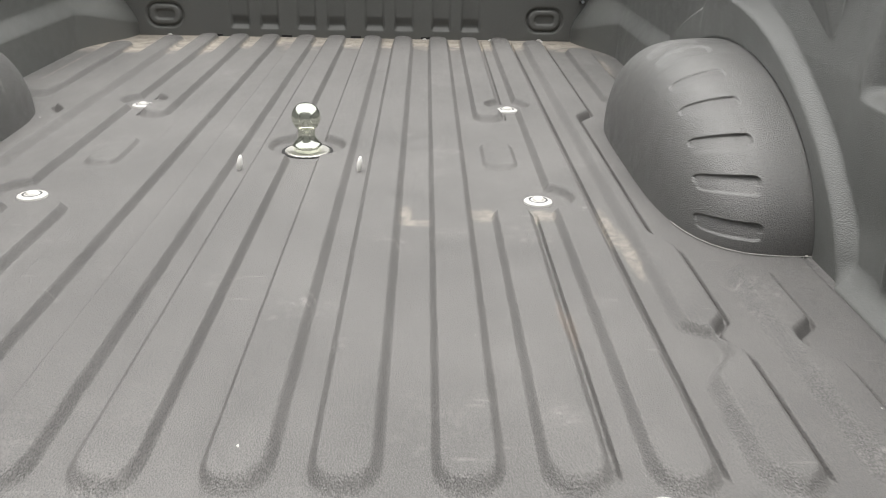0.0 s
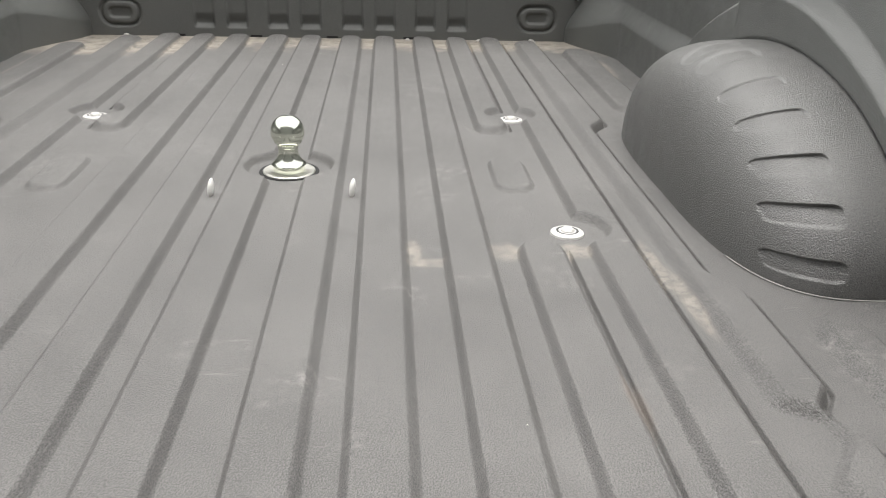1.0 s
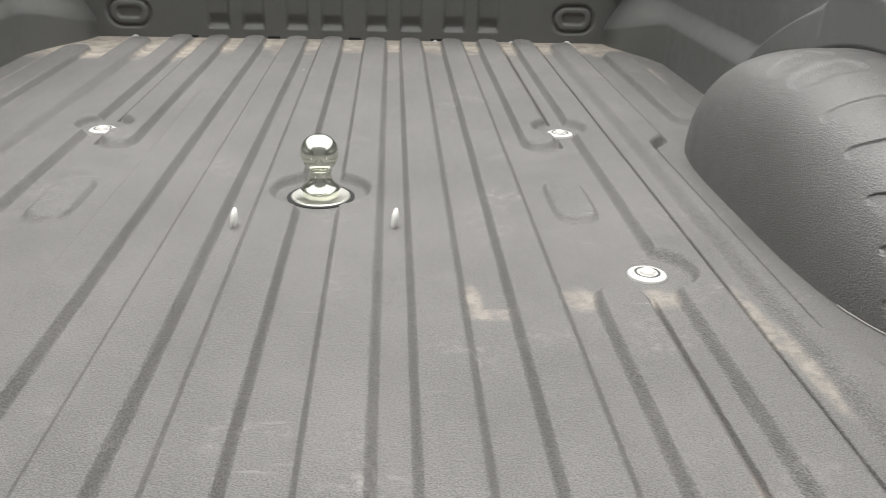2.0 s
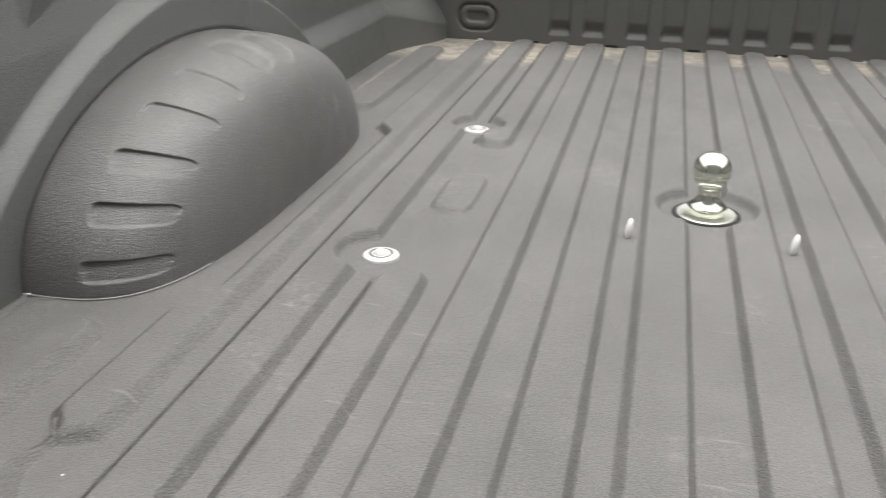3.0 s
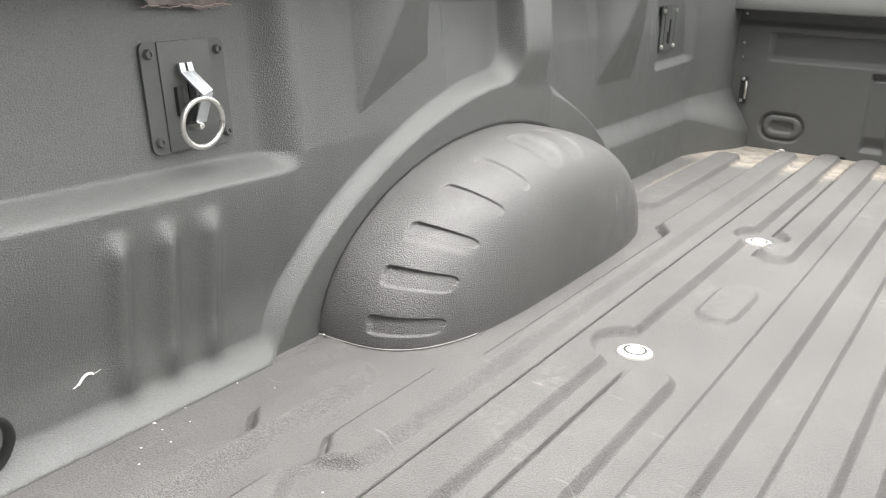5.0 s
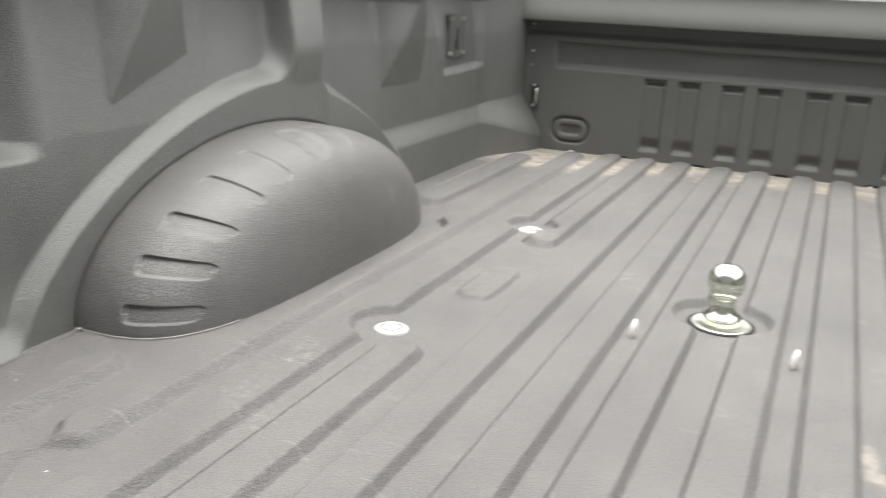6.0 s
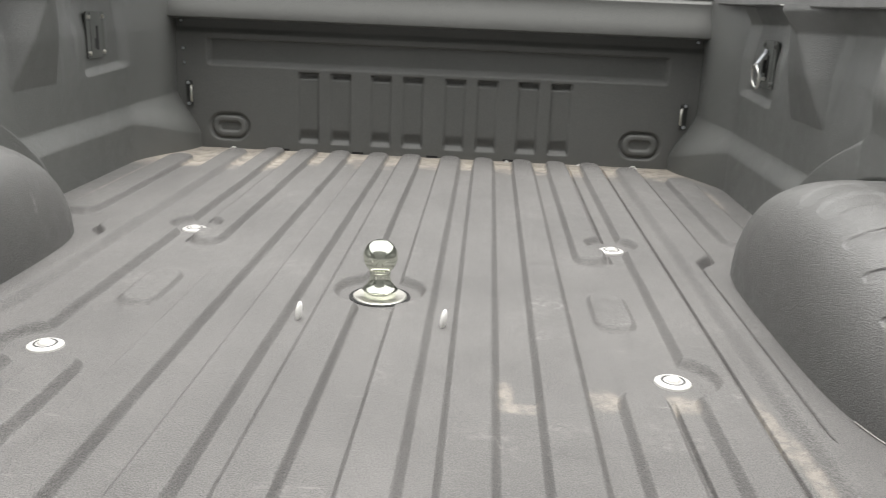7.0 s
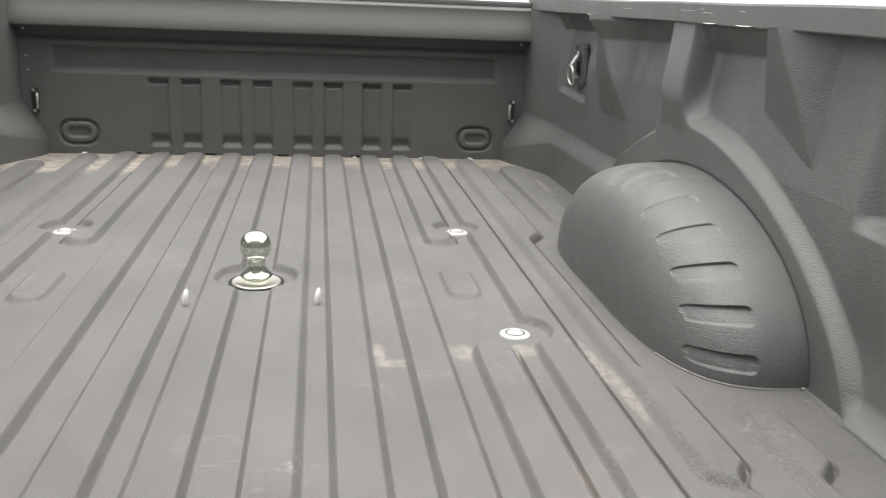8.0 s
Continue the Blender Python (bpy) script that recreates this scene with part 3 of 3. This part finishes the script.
latch_plate.matrix_basis = pose(0.8790, 0.915, 0.357, 0, 0, 180)


# ---- cargo hooks beside the front panel ----
def cargo_hook():
    h = tagged(empty("cargo_hook", 0, 0, 0), "small dark cargo loop with bright bar on the front panel", "cargo hook", "front cargo hooks")
    part("base", box((0.020, 0.006, 0.078), (0, -0.003, 0), 0.004), BLACK, h)
    bar = [(0.006, -0.004, 0.024), (0.010, -0.018, 0.021), (0.012, -0.024, 0.009), (0.012, -0.024, -0.009), (0.010, -0.018, -0.021), (0.006, -0.004, -0.024)]
    part("bar", tube(bar, 0.0040, steps=10), WORN, h, "bright rubbed steel bar", smooth=True)
    for sz in (-1, 1):
        part("screw", lathe([(0, 0.004), (0.0045, 0.0035), (0.006, 0.0), (0, 0)], Matrix.Translation((-0.003, -0.005, sz * 0.032)) @ pose(0, 0, 0, 90, 0, 0), 16), ZINC, h, smooth=True)
    return h


hook = cargo_hook()
hook.location = (-0.766, FRONT_Y, 0.168)
copy_thing(hook, pose(0.766, FRONT_Y, 0.166) @ Matrix.Diagonal((-1, 1, 1, 1)))


# ---- tie-down loop low on the rear of the wall ----
def corner_loop():
    h = tagged(empty("tie_down_loop", 0, 0, 0), "black steel tie-down loop hanging low on the bed wall", "tie-down loop")
    pts = [(0.012 + 0.010 * math.sin(radians(a)), 0.030 * math.cos(radians(a)), 0.036 * math.sin(radians(a))) for a in range(0, 360, 15)]
    part("loop", tube(pts, 0.0062, True, 10, flat=0.6), BLACK, h, smooth=True)
    part("bracket", box((0.014, 0.026, 0.020), (0.004, -0.028, 0.0), 0.003), BLACK, h)
    return h


corner_loop().matrix_basis = pose(-0.838, -0.994, 0.050)


# ---- torn coating under the rail and peeled edges ----
def ragged(length, drop, seed, thick=0.002):
    """A strip along y with a torn lower edge, face towards +x."""
    rng = random.Random(seed)
    bm = bmesh.new()
    n = 44
    rows = []
    for k in range(n + 1):
        t = k / n
        fall = drop * (0.75 + 0.10 * math.sin(7 * t + seed) + 0.05 * rng.uniform(-1, 1)) * min(1, 9 * t + 0.2, 9 * (1 - t) + 0.2)
        y = (t - 0.5) * length
        rows.append([bm.verts.new((0, y, 0)), bm.verts.new((thick * 0.7, y, -fall * 0.5)), bm.verts.new((thick + 0.001 * rng.random(), y, -fall)), bm.verts.new((-0.001, y, -fall))])
    for a, b in zip(rows, rows[1:]):
        for k in range(4):
            bm.faces.new([a[k], a[(k + 1) % 4], b[(k + 1) % 4], b[k]])
    return bm


torn = tagged(part("torn_coating", ragged(0.13, 0.030, 3), TORN, smooth=True), "torn brownish strip of coating under the bed rail", "coating tear")
torn.location = (-0.8775, -0.664, 0.480)
part("torn_edge", tube([(0.003, (k / 30 - 0.5) * 0.13, -0.0215 + 0.0016 * math.sin(k * 0.55) - 0.0007 * math.sin(k * 2.3)) for k in range(31)], 0.0008, steps=6), TORN_EDGE, torn, "pale pinkish torn edge", smooth=True)
for y, w in ((-0.055, 0.05), (-0.185, 0.055), (0.66, 0.04)):
    peel = tagged(part("peeled_edge", ragged(w, 0.0022, int(100 * w), 0.002), PALE, smooth=True), "pale peeled coating edge under the bed rail", "coating tear", "peeled edges")
    peel.matrix_basis = pose(0.8115, y, 0.504, 0, 0, 180)

# ---- gouge in the left wall's coating ----
def on_wall(y, z, off=0.0005):
    return (off - float(wall_out(np.array([y]), np.array([z]))[0]), y, z)


gouge = tube([on_wall(-0.874 + 0.0034 * k, 0.0655 + 0.009 * math.sin(k * 0.40)) for k in range(7)], 0.0017, steps=8, flat=0.4)
tube([on_wall(-0.880 + 0.003 * k, 0.064 + 0.001 * k) for k in range(3)], 0.0007, steps=6, bm=gouge)
tube([on_wall(-0.853 + 0.004 * k, 0.0715 + 0.001 * k) for k in range(3)], 0.0004, steps=6, bm=gouge)
tagged(part("coating_gouge", gouge, CHIP, smooth=True), "pale curled gouge in the dark wall coating", "scratch")


# ---- small pale chips lying on the floor ----
def chip(seed):
    rng = random.Random(seed)
    bm = bmesh.new()
    bmesh.ops.create_icosphere(bm, subdivisions=1, radius=0.0024)
    for v in bm.verts:
        v.co = Vector((v.co.x * rng.uniform(0.6, 1.4), v.co.y * rng.uniform(0.6, 1.4), max(v.co.z * 0.5, -0.0009)))
    return tagged(part("paint_chip", bm, CHIP), "tiny pale chip lying on the bed floor", "debris", "floor chips")


CHIPS = ((-0.806, -0.808), (-0.808, -0.762), (-0.804, -0.683), (-0.760, -0.822), (-0.738, -0.843), (-0.751, -0.871), (-0.775, -0.85), (-0.787, -0.812), (-0.777, -0.781), (-0.789, -0.736), (-0.759, -0.662), (-0.562, -0.792), (0.812, -0.505), (-0.63, 0.23), (-0.58, 0.40), (-0.47, 0.41), (0.06, -1.0), (0.72, -0.93), (0.70, -1.0), (-0.24, 1.10), (-0.11, 0.90), (0.05, 0.88), (-0.02, 1.06), (0.30, -0.78))
first = chip(1)
rng = random.Random(5)
first.location = (*CHIPS[0], float(floor_height(np.array([CHIPS[0][0]]), np.array([CHIPS[0][1]]))[0]) + 0.0006)
for cx, cy in CHIPS[1:]:
    cz = float(floor_height(np.array([cx]), np.array([cy]))[0]) + 0.0006
    k = rng.uniform(0.3, 0.65)
    copy_thing(first, pose(cx, cy, cz, 0, 0, rng.uniform(0, 360)) @ Matrix.Diagonal((k, k, k, 1)))


# ---- black boxes painted as shaded drain gaps, and small screws on the front panel ----
for gx in (-0.47, -0.235, 0.0, 0.24):
    part("drain_gap_shade", box((0.035, 0.003, 0.007), (gx, FRONT_Y - 0.0015, 0.0035), 0.001), HOLE_SHADE, wall_front)
for sx, sz in ((-0.785, 0.388), (-0.782, 0.305), (-0.780, 0.262), (0.785, 0.388)):
    m = Matrix.Translation((sx, FRONT_Y - 0.001, sz)) @ pose(0, 0, 0, 90, 0, 0)
    part("screw", lathe([(0, 0.004), (0.0035, 0.0035), (0.0048, 0.0), (0, 0)], m, 14), ZINC, wall_front)
for bx in (0.235, 0.46):
    copy_thing(bolt, pose(bx, 1.30, 0.0) @ Matrix.Diagonal((0.5, 0.5, 0.6, 1)))

# ---- tiny pale chips where the wheel wells meet the walls ----
for cx, cy, cz in ((-0.828, -0.225, 0.218), (-0.825, -0.31, 0.196), (0.822, -0.17, 0.226), (-0.815, -0.508, 0.003), (0.815, -0.508, 0.003)):
    flake = chip(int(abs(cy) * 1000))
    tagged(flake, "tiny pale chip of sealer on a wheel well seam", "debris", "seam chips")
    flake.matrix_basis = pose(cx, cy, cz) @ Matrix.Diagonal((0.9, 0.9, 0.9, 1))

# ---- pale scratches on the rail's inner face ----
for y0, y1, z0 in ((0.085, 0.015, 0.524), (-0.005, -0.02, 0.527), (-0.02, -0.058, 0.521), (-0.16, -0.18, 0.526), (0.42, 0.36, 0.522)):
    line = [(0.8116 + 0.0012 * math.sin(7 * (y0 + (y1 - y0) * k / 6) + 3), y0 + (y1 - y0) * k / 6, z0 + 0.0006 * math.sin(2.1 * k)) for k in range(7)]
    part("scratch", tube(line, 0.00045, steps=6, flat=0.5), PALE, wall_right, "pale scratch on the rail")
